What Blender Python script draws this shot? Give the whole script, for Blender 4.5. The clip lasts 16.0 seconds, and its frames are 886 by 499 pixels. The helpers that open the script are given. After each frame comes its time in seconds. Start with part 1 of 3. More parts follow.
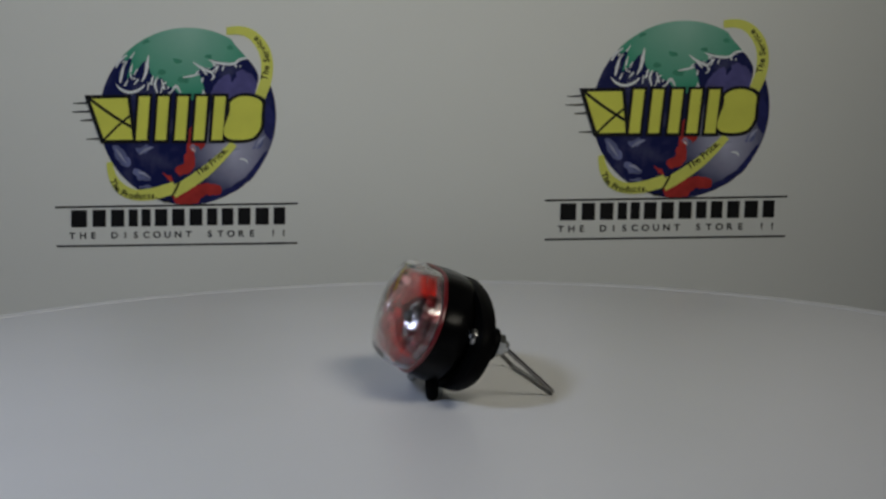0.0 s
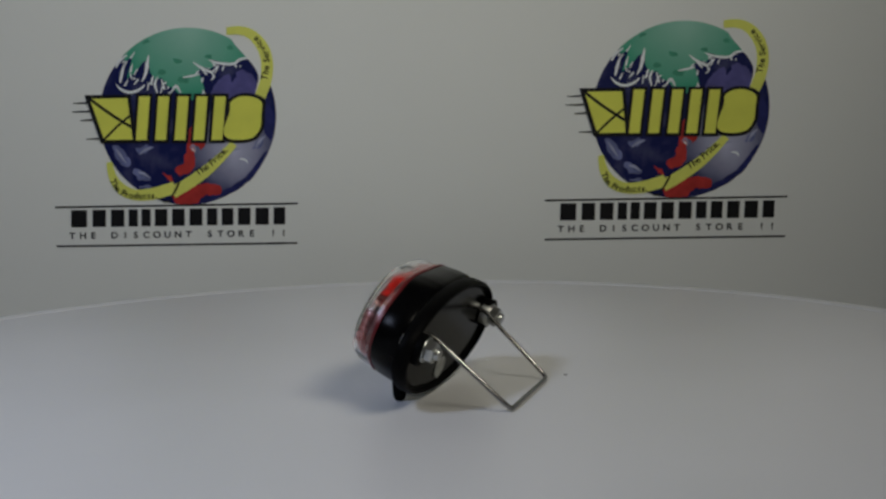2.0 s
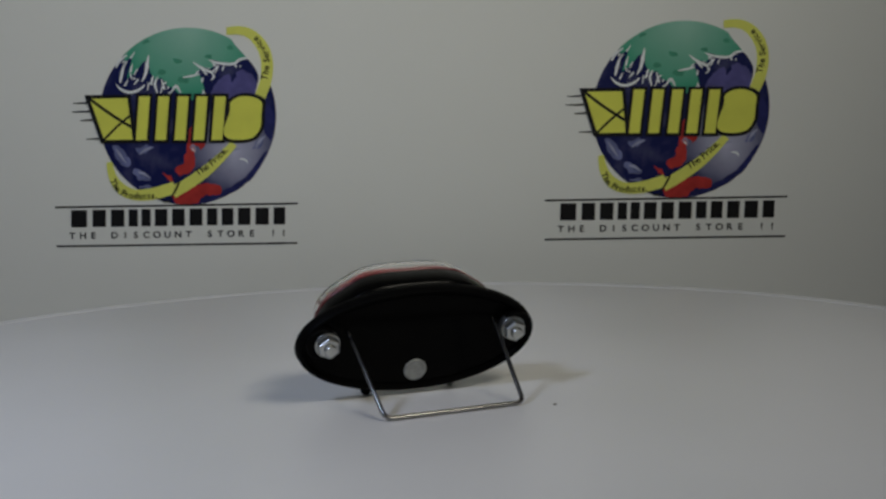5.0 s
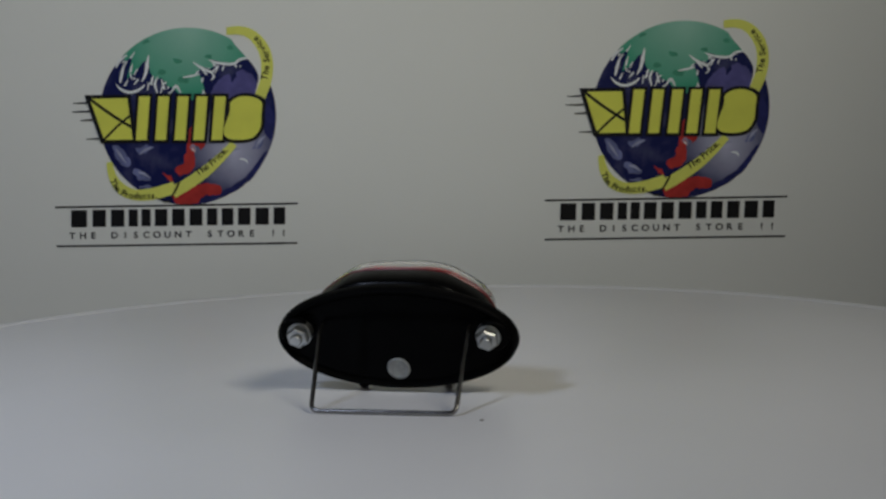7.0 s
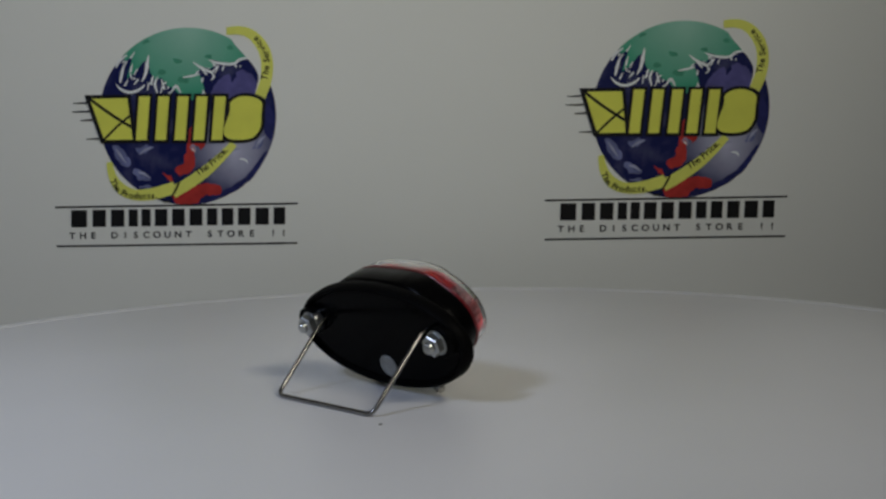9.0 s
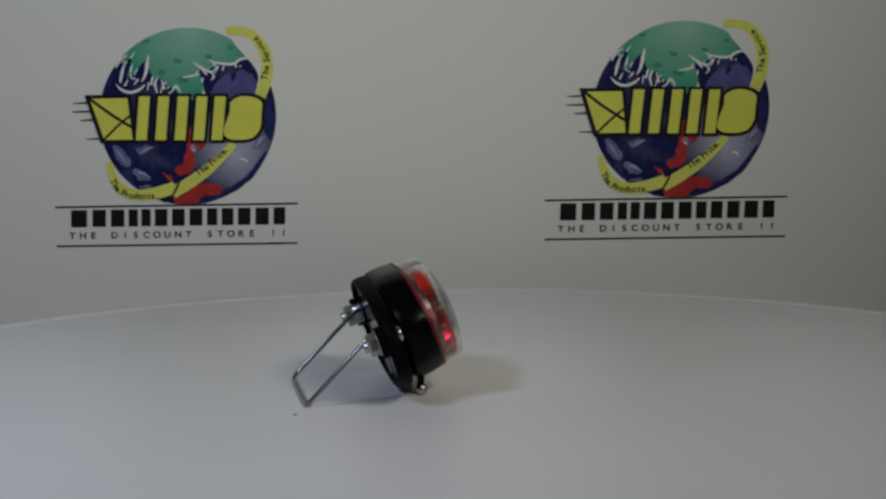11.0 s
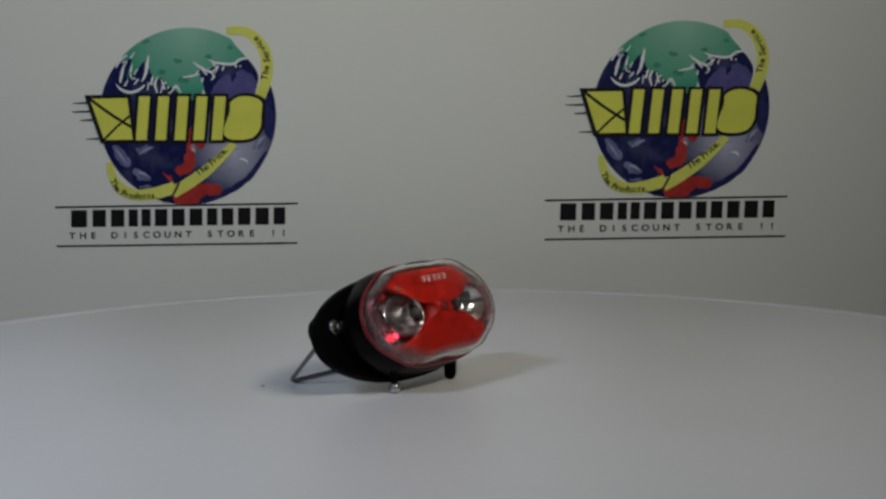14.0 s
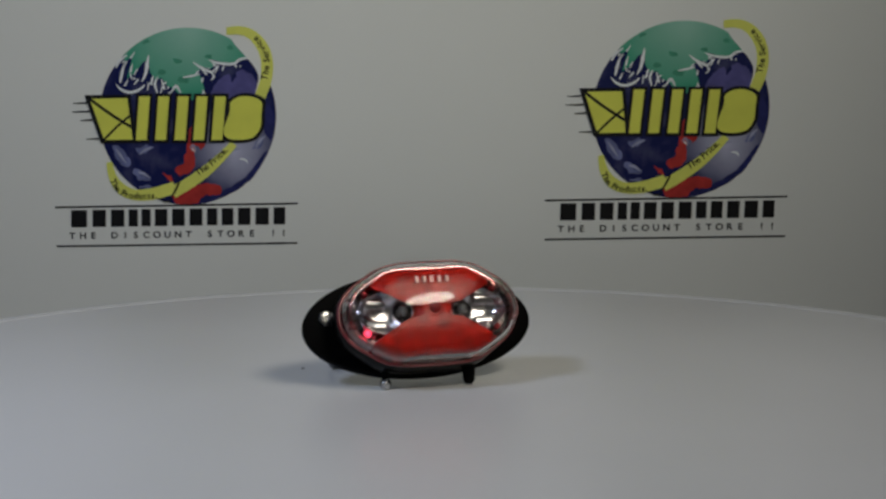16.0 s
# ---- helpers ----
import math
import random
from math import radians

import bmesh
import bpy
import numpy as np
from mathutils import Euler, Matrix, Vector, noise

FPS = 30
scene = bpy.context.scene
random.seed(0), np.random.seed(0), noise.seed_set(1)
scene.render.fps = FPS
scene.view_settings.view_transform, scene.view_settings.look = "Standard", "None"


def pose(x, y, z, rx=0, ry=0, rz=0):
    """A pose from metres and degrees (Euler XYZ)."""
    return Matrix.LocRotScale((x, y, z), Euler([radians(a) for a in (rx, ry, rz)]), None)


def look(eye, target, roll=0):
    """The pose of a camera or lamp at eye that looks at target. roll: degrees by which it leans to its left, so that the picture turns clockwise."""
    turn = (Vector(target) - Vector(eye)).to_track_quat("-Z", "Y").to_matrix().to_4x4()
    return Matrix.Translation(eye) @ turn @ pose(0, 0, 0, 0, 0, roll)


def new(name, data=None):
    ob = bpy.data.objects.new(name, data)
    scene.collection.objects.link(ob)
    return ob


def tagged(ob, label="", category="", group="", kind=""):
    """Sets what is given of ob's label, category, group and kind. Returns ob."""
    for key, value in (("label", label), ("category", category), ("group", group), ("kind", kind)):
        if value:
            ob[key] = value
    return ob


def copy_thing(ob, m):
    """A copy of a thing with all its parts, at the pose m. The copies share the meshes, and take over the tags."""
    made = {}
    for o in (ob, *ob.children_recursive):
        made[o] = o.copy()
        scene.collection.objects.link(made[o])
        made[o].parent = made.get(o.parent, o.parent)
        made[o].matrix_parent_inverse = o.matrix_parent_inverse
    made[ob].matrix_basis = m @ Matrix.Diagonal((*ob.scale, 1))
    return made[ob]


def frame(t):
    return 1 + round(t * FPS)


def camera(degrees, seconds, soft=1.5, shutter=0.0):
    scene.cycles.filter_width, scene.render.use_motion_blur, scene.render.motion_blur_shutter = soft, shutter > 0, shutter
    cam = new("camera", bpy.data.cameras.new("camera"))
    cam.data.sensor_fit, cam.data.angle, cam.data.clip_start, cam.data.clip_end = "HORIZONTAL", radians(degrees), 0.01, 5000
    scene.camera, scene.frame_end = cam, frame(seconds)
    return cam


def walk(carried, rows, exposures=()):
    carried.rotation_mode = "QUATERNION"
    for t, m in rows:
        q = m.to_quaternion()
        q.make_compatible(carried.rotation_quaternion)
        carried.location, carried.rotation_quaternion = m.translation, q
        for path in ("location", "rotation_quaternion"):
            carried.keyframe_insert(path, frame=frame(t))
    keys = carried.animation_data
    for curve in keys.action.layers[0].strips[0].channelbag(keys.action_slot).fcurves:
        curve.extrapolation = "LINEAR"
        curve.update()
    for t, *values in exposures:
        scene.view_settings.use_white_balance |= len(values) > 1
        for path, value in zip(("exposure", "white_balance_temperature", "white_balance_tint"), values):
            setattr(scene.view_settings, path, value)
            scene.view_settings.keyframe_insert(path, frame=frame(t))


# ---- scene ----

import itertools

from mathutils import geometry

# ---------------- camera ----------------
EYE = (0.01172, -0.53536, 0.11921)
DOWN = radians(6.385)
cam = camera(38.29, 16.0, soft=2.6)
CAM_POSE = look(EYE, (EYE[0], EYE[1] + math.cos(DOWN), EYE[2] - math.sin(DOWN)), -0.946)
walk(cam, [(0.0, CAM_POSE), (16.0, CAM_POSE)], exposures=[(0.0, 0.0), (16.0, 0.0)])

# ---------------- lamps ----------------
def area_lamp(name, eye, target, size, power, colour, beam, deep=None):
    data = bpy.data.lights.new(name, "AREA")
    data.shape, data.size, data.energy, data.color = ("ELLIPSE" if deep else "DISK"), size, power, colour
    if deep:
        data.size_y = deep
    data.spread = radians(beam)
    ob = new(name, data)
    ob.matrix_world = look(eye, target)
    return ob


area_lamp("lamp_cool_side", (-0.40, -0.384, 0.53), (-0.19, 0.20, -0.615), 0.13, 1.00, (0.71, 0.83, 1.12), 143.7)
area_lamp("lamp_warm_side", (0.309, -0.40, 0.505), (-0.162, 0.14, 0.353), 0.31, 1.19, (1.0, 0.945, 0.80), 123.8, 0.16)

# ---------------- materials ----------------
def material(name, colour, rough=0.5, metal=0.0, vary=0.15, scale=60.0, bump=0.05, fine=900.0, **extra):
    """Principled surface with colour variation at a broad scale and relief at a fine one."""
    m = bpy.data.materials.new(name)
    m.use_nodes = True
    nt = m.node_tree
    b = nt.nodes["Principled BSDF"]
    co = nt.nodes.new("ShaderNodeTexCoord")
    n1 = nt.nodes.new("ShaderNodeTexNoise")
    n1.inputs["Scale"].default_value, n1.inputs["Detail"].default_value = scale, 5.0
    nt.links.new(co.outputs["Object"], n1.inputs["Vector"])
    ramp = nt.nodes.new("ShaderNodeValToRGB")
    lo = [max(0.0, c * (1 - vary)) for c in colour]
    hi = [min(1.0, c * (1 + vary)) for c in colour]
    ramp.color_ramp.elements[0].position, ramp.color_ramp.elements[1].position = 0.3, 0.7
    ramp.color_ramp.elements[0].color, ramp.color_ramp.elements[1].color = (*lo, 1), (*hi, 1)
    nt.links.new(n1.outputs["Fac"], ramp.inputs["Fac"])
    nt.links.new(ramp.outputs["Color"], b.inputs["Base Color"])
    n2 = nt.nodes.new("ShaderNodeTexNoise")
    n2.inputs["Scale"].default_value, n2.inputs["Detail"].default_value = fine, 3.0
    nt.links.new(co.outputs["Object"], n2.inputs["Vector"])
    rr = nt.nodes.new("ShaderNodeMapRange")
    rr.inputs["To Min"].default_value, rr.inputs["To Max"].default_value = rough * 0.8, min(1.0, rough * 1.2)
    nt.links.new(n1.outputs["Fac"], rr.inputs["Value"])
    nt.links.new(rr.outputs["Result"], b.inputs["Roughness"])
    bp = nt.nodes.new("ShaderNodeBump")
    bp.inputs["Strength"].default_value, bp.inputs["Distance"].default_value = bump, 0.0005
    nt.links.new(n2.outputs["Fac"], bp.inputs["Height"])
    nt.links.new(bp.outputs["Normal"], b.inputs["Normal"])
    b.inputs["Metallic"].default_value = metal
    for key, value in extra.items():
        b.inputs[key.replace("_", " ")].default_value = value
    return m


def blended(name, near, far, centre, radius, rough=0.45, noisy=0.25):
    """Printed ink that passes from one colour to another away from a point of the print."""
    m = material(name, near, rough, Specular_IOR_Level=0.12)
    nt = m.node_tree
    b = nt.nodes["Principled BSDF"]
    co = nt.nodes.new("ShaderNodeTexCoord")
    dist = nt.nodes.new("ShaderNodeVectorMath")
    dist.operation = "DISTANCE"
    dist.inputs[1].default_value = centre
    nt.links.new(co.outputs["Object"], dist.inputs[0])
    n = nt.nodes.new("ShaderNodeTexNoise")
    n.inputs["Scale"].default_value, n.inputs["Detail"].default_value = 45.0, 4.0
    nt.links.new(co.outputs["Object"], n.inputs["Vector"])
    mr = nt.nodes.new("ShaderNodeMapRange")
    mr.inputs["From Max"].default_value = radius
    nt.links.new(dist.outputs["Value"], mr.inputs["Value"])
    ad = nt.nodes.new("ShaderNodeMath")
    ad.operation = "MULTIPLY_ADD"
    ad.inputs[1].default_value, ad.inputs[2].default_value = noisy, -noisy / 2
    nt.links.new(n.outputs["Fac"], ad.inputs[0])
    su = nt.nodes.new("ShaderNodeMath")
    su.operation, su.use_clamp = "ADD", True
    nt.links.new(mr.outputs["Result"], su.inputs[0])
    nt.links.new(ad.outputs["Value"], su.inputs[1])
    mx = nt.nodes.new("ShaderNodeMix")
    mx.data_type = "RGBA"
    mx.inputs["A"].default_value, mx.inputs["B"].default_value = (*near, 1), (*far, 1)
    nt.links.new(su.outputs["Value"], mx.inputs["Factor"])
    nt.links.new(mx.outputs["Result"], b.inputs["Base Color"])
    return m


def clear_plastic(name, tint, rough=0.03, ior=1.42):
    m = material(name, tint, rough, vary=0.02, bump=0.01)
    m.node_tree.nodes["Principled BSDF"].inputs["Transmission Weight"].default_value = 1.0
    m.node_tree.nodes["Principled BSDF"].inputs["IOR"].default_value = ior
    return m


def prismatic(name, colour, cell, rough, depth=0.6, metal=0.0):
    """Moulded plastic with small prism cells."""
    m = material(name, colour, rough, metal, vary=0.4, scale=260.0, Specular_IOR_Level=0.22)
    nt = m.node_tree
    b = nt.nodes["Principled BSDF"]
    co = nt.nodes.new("ShaderNodeTexCoord")
    v = nt.nodes.new("ShaderNodeTexVoronoi")
    v.inputs["Scale"].default_value, v.inputs["Randomness"].default_value = 1.0 / cell, 0.7
    nt.links.new(co.outputs["Object"], v.inputs["Vector"])
    bp = nt.nodes.new("ShaderNodeBump")
    bp.inputs["Strength"].default_value, bp.inputs["Distance"].default_value = depth, 0.0006
    nt.links.new(v.outputs["Distance"], bp.inputs["Height"])
    nt.links.new(bp.outputs["Normal"], b.inputs["Normal"])
    return m


def glowing(name, colour, strength):
    m = material(name, colour, 0.2)
    b = m.node_tree.nodes["Principled BSDF"]
    b.inputs["Emission Color"].default_value = (*colour, 1)
    b.inputs["Emission Strength"].default_value = strength
    return m


WALL = material("wall_paint", (0.82, 0.84, 0.79), 0.8, vary=0.03, scale=3.0, bump=0.10, fine=350.0)
PLASTER = material("room_paint", (0.52, 0.52, 0.50), 0.85, vary=0.05, scale=2.0, bump=0.1, fine=200.0)
FLOOR = material("floor_cover", (0.22, 0.20, 0.18), 0.6, vary=0.15, scale=4.0)
TABLE = material("table_board", (0.35, 0.30, 0.25), 0.5, vary=0.2, scale=9.0)
DISC = material("white_laminate", (0.76, 0.76, 0.765), 0.36, vary=0.02, scale=9.0, bump=0.04, fine=420.0)
# Slightly paler than the plate: light caught by the rounded rim, put in colour.
EDGE_LIT = material("white_edge_lit", (0.77, 0.77, 0.775), 0.5, vary=0.03, scale=30.0)
BASE = material("turntable_base", (0.10, 0.10, 0.10), 0.5)
SPECK = material("dust_speck", (0.20, 0.19, 0.18), 0.9)

BLACK = material("black_plastic", (0.002, 0.002, 0.0021), 0.24, vary=0.3, scale=80.0, bump=0.08, fine=1500.0, Specular_IOR_Level=0.06)
GLOSS = material("black_gloss_plastic", (0.0015, 0.0015, 0.0016), 0.14, vary=0.3, scale=90.0, bump=0.02, fine=1800.0, Specular_IOR_Level=0.03)
BOLT = material("bolt_steel", (0.50, 0.50, 0.49), 0.27, 1.0, vary=0.2, scale=500.0, bump=0.10, fine=1400.0)
MATT = material("black_rubber", (0.002, 0.002, 0.0021), 0.50, vary=0.3, scale=90.0, bump=0.12, fine=1800.0, Specular_IOR_Level=0.03)
STEEL = material("steel_wire", (0.27, 0.265, 0.26), 0.22, 1.0, vary=0.15, scale=250.0, bump=0.06)
ZINC = material("zinc_plate", (0.46, 0.47, 0.46), 0.32, 1.0, vary=0.12, scale=300.0, bump=0.12)
PLUG = material("grey_plug", (0.30, 0.31, 0.30), 0.5, 0.3, vary=0.25, scale=400.0, bump=0.3)
CHROME = material("chromed_plastic", (0.66, 0.64, 0.65), 0.20, 1.0, vary=0.08, scale=150.0, bump=0.05, fine=500.0)
LENS = clear_plastic("clear_plastic", (0.98, 0.97, 0.97), 0.03, 1.32)
PINK = clear_plastic("pink_plastic", (0.95, 0.55, 0.56), 0.08)
RED = prismatic("red_reflector", (0.225, 0.0065, 0.0035), 0.0008, 0.26, 0.20)
FACET = prismatic("faceted_chrome", (0.34, 0.33, 0.335), 0.0040, 0.30, 0.45, 1.0)
REDSEAL = material("red_seal", (0.14, 0.007, 0.011), 0.35, vary=0.2)
LEDRED = material("red_led", (0.14, 0.008, 0.008), 0.12, vary=0.1)
RIM = clear_plastic("pale_clear_ring", (0.90, 0.72, 0.72), 0.10, 1.3)
LEDDIM = material("dim_red_led", (0.16, 0.012, 0.014), 0.12, vary=0.1)
LEDDARK = material("dark_led", (0.05, 0.045, 0.045), 0.15, vary=0.2)
GLOW = glowing("lit_red_led", (1.0, 0.06, 0.12), 1.7)
PALE = material("pale_ink", (0.44, 0.20, 0.18), 0.45)

INK = material("black_ink", (0.012, 0.012, 0.013), 0.55, vary=0.2, Specular_IOR_Level=0.12)
GREYINK = material("grey_ink", (0.04, 0.04, 0.042), 0.6, vary=0.2, Specular_IOR_Level=0.12)
YELLOW = material("yellow_ink", (0.79, 0.81, 0.125), 0.5, vary=0.06, scale=40.0, Specular_IOR_Level=0.12)
LIME = material("lime_ink", (0.76, 0.79, 0.16), 0.5, vary=0.08, scale=40.0, Specular_IOR_Level=0.12)
WHITEINK = material("white_ink", (0.82, 0.86, 0.86), 0.55, vary=0.1, scale=120.0, Specular_IOR_Level=0.12)
PURPLE = material("violet_ink", (0.10, 0.095, 0.27), 0.5, vary=0.35, scale=60.0, Specular_IOR_Level=0.12)
CLOUD = material("pale_blue_ink", (0.15, 0.17, 0.33), 0.5, vary=0.4, scale=80.0, Specular_IOR_Level=0.12)
NAVY = material("navy_ink", (0.022, 0.026, 0.12), 0.5, vary=0.4, scale=60.0, Specular_IOR_Level=0.12)
HAZE = material("pale_lilac_ink", (0.36, 0.38, 0.52), 0.5, vary=0.3, scale=90.0, Specular_IOR_Level=0.12)
PAPER = material("bare_paper", (0.82, 0.84, 0.79), 0.7, vary=0.03, scale=3.0, Specular_IOR_Level=0.12)
REDINK = material("red_ink", (0.46, 0.04, 0.035), 0.5, vary=0.25, scale=70.0, Specular_IOR_Level=0.12)
GREENDARK = material("dark_green_ink", (0.07, 0.30, 0.19), 0.5, vary=0.2, Specular_IOR_Level=0.12)

# ---------------- mesh helpers ----------------
def part(name, bm, mat, parent=None, label="", smooth=False):
    """Links a bmesh as one mesh object, under a thing or a part when given."""
    bmesh.ops.recalc_face_normals(bm, faces=bm.faces)
    me = bpy.data.meshes.new(name)
    bm.to_mesh(me)
    bm.free()
    me.materials.append(mat)
    if smooth:
        for f in me.polygons:
            f.use_smooth = True
        me.set_sharp_from_angle(angle=radians(38))
    ob = new(name, me)
    ob.parent = parent
    return tagged(ob, label)


def box(lo, hi):
    bm = bmesh.new()
    bmesh.ops.create_cube(bm, size=1.0)
    for v in bm.verts:
        v.co = Vector([lo[i] + (v.co[i] + 0.5) * (hi[i] - lo[i]) for i in range(3)])
    return bm


def bevelled(bm, width, segments=2):
    bmesh.ops.bevel(bm, geom=list(bm.edges), offset=width, segments=segments, affect="EDGES", profile=0.6)
    return bm


def loft(rings, bm=None, cap=True, loop=False):
    """Skins closed rings of equal count; loop joins the last ring to the first."""
    bm = bm or bmesh.new()
    made = [[bm.verts.new(p) for p in ring] for ring in rings]
    pairs = list(zip(made, made[1:])) + ([(made[-1], made[0])] if loop else [])
    for a, b in pairs:
        for i in range(len(a)):
            j = (i + 1) % len(a)
            bm.faces.new((a[i], a[j], b[j], b[i]))
    if cap and not loop:
        bm.faces.new(list(reversed(made[0])))
        bm.faces.new(made[-1])
    return bm


def circle(r, n, z, cx=0.0, cy=0.0, turn=0.0):
    return [(cx + r * math.cos(turn + 2 * math.pi * i / n), cy + r * math.sin(turn + 2 * math.pi * i / n), z) for i in range(n)]


def turned(profile, n=32, cx=0.0, cy=0.0, turn=0.0, bm=None, cap=True):
    """A body of revolution about z from (radius, height) pairs."""
    return loft([circle(r, n, z, cx, cy, turn) for r, z in profile], bm, cap)


def smooth_line(points, steps=6, closed=False):
    """Catmull-Rom curve through the points."""
    pts = [Vector(p) for p in points]
    n, out = len(pts), []
    for i in range(n if closed else n - 1):
        if closed:
            p0, p1, p2, p3 = (pts[(i + k) % n] for k in (-1, 0, 1, 2))
        else:
            p0, p1, p2, p3 = pts[max(i - 1, 0)], pts[i], pts[i + 1], pts[min(i + 2, n - 1)]
        for k in range(steps):
            t = k / steps
            out.append(0.5 * (2 * p1 + (p2 - p0) * t + (2 * p0 - 5 * p1 + 4 * p2 - p3) * t * t + (3 * p1 - p0 - 3 * p2 + p3) * t ** 3))
    if not closed:
        out.append(pts[-1])
    return out


def tube(path, r, n=12):
    """A round bar along a path."""
    rings = []
    side = None
    for i, p in enumerate(path):
        d = (path[min(i + 1, len(path) - 1)] - path[max(i - 1, 0)]).normalized()
        if side is None:
            side = d.orthogonal().normalized()
        side = (side - d * side.dot(d)).normalized()
        up = d.cross(side)
        rings.append([p + r * (side * math.cos(2 * math.pi * k / n) + up * math.sin(2 * math.pi * k / n)) for k in range(n)])
    return loft(rings)


# ---------------- the room ----------------
WALL_Y = 0.42
X0, X1, Y0, Z0, Z1 = -1.6, 1.6, -2.2, -0.80, 1.65


def setting(name, lo, hi, mat, label):
    return tagged(part(name, box(lo, hi), mat), label, kind="structure")


setting("wall_north", (X0 - 0.1, WALL_Y, Z0), (X1 + 0.1, WALL_Y + 0.1, Z1), WALL, "plain white painted wall behind the turntable")
setting("wall_south", (X0 - 0.1, Y0 - 0.1, Z0), (X1 + 0.1, Y0, Z1), PLASTER, "plain grey painted room wall")
setting("wall_west", (X0 - 0.1, Y0, Z0), (X0, WALL_Y, Z1), PLASTER, "plain grey painted room wall")
setting("wall_east", (X1, Y0, Z0), (X1 + 0.1, WALL_Y, Z1), PLASTER, "plain grey painted room wall")
setting("floor", (X0 - 0.1, Y0 - 0.1, Z0 - 0.1), (X1 + 0.1, WALL_Y + 0.1, Z0), FLOOR, "plain dull brown floor")
setting("ceiling", (X0 - 0.1, Y0 - 0.1, Z1), (X1 + 0.1, WALL_Y + 0.1, Z1 + 0.1), PLASTER, "plain pale ceiling")


def table():
    top = -0.070
    t = tagged(new("table"), "plain brown wooden table under the turntable", "table")
    t.location = (0, 0, Z0)
    part("tabletop", bevelled(box((-0.6, -0.42, top - 0.025 - Z0), (0.6, 0.40, top - Z0)), 0.003), TABLE, t)
    for x, y in itertools.product((-0.55, 0.55), (-0.37, 0.35)):
        part("leg", bevelled(box((x - 0.025, y - 0.025, 0), (x + 0.025, y + 0.025, top - 0.025 - Z0)), 0.003), TABLE, t)
    return t


table()

# ---------------- turntable ----------------
DISC_R, DISC_C = 0.3193, (-0.0020, -0.0161)
LEAN_X, LEAN_Y = -0.00852, 0.01043     # the plate runs slightly out of true
START, SPEED = 307.326, 16.5914        # degrees, degrees a second


def turntable():
    t = tagged(new("turntable"), "large round white turntable with a smooth satin top", "turntable")
    r = DISC_R
    prof = [(0.02, -0.014), (r - 0.006, -0.014), (r - 0.002, -0.0125), (r, -0.009), (r, -0.005), (r - 0.0012, -0.0018), (r - 0.0035, -0.0004),
            (r - 0.008, 0.0), (r * 0.66, 0.0), (r * 0.33, 0.0), (0.01, 0.0)]
    part("plate", turned(prof, 160, *DISC_C), DISC, t, smooth=True)
    # Added ring; its paler white stands for light along the plate's rounded edge.
    rings = [circle(q, 160, z, *DISC_C) for q, z in ((r - 0.0125, -0.001), (r - 0.0125, 0.0004), (r - 0.006, 0.0006), (r - 0.0015, -0.0002), (r + 0.0004, -0.003), (r + 0.0004, -0.011), (r - 0.001, -0.012))]
    part("edge_highlight", loft(rings, loop=True), EDGE_LIT, t, "white ring tinted paler for light caught on the rounded edge", True)
    part("spindle", turned([(0.05, -0.050), (0.05, -0.016), (0.07, -0.014)], 48), BASE, t, "dark spindle under the plate", smooth=True)
    return t


def pedestal():
    return tagged(part("pedestal", turned([(0.12, -0.070), (0.125, -0.066), (0.125, -0.056), (0.11, -0.051)], 64), BASE, smooth=True),
                  "low dark round drive pedestal under the turntable", "pedestal")


TURNTABLE = turntable()
pedestal()

# ---------------- printed marks on the wall ----------------
# The marks are drawn on a grid of their own, y down; GRID turns it into metres on the wall.
def grid(x, y, layer):
    dx, dy = x - 313.0, y - 300.0
    return Vector((0.0004234 * dx - 0.0000167 * dy, -0.0003 - 0.00016 * layer, -0.0000069 * dx - 0.0004201 * dy))


def sheet(points, layer, bm=None):
    """A flat patch of ink."""
    bm = bm or bmesh.new()
    made = [bm.verts.new(grid(p[0], p[1], layer)) for p in points]
    for tri in geometry.tessellate_polygon([[Vector((p[0], p[1], 0)) for p in points]]):
        bm.faces.new([made[i] for i in tri])
    return bm


def blob(points, layer, bm=None, rough=0.0):
    pts = smooth_line([(x, y, 0) for x, y in points], 5, True)
    if rough:
        pts = [p + rough * Vector((noise.noise(p * 0.13), noise.noise(p * 0.13 + Vector((9, 3, 0))), 0)) for p in pts]
    return sheet(pts, layer, bm)


def stroke(points, widths, layer, bm=None, steps=6):
    """A ribbon of ink along a curve, its width running between the widths given."""
    bm = bm or bmesh.new()
    path = smooth_line([(x, y, 0) for x, y in points], steps)
    rows = []
    for i, p in enumerate(path):
        d = (path[min(i + 1, len(path) - 1)] - path[max(i - 1, 0)]).normalized()
        s = i / (len(path) - 1) * (len(widths) - 1)
        k = min(int(s), len(widths) - 2)
        w = widths[k] + (widths[k + 1] - widths[k]) * (s - k)
        o = Vector((-d.y, d.x, 0)) * w / 2
        rows.append([bm.verts.new(grid(q.x, q.y, layer)) for q in (p - o, p + o)])
    for a, b in zip(rows, rows[1:]):
        bm.faces.new((a[0], a[1], b[1], b[0]))
    return bm


GLYPHS = {}


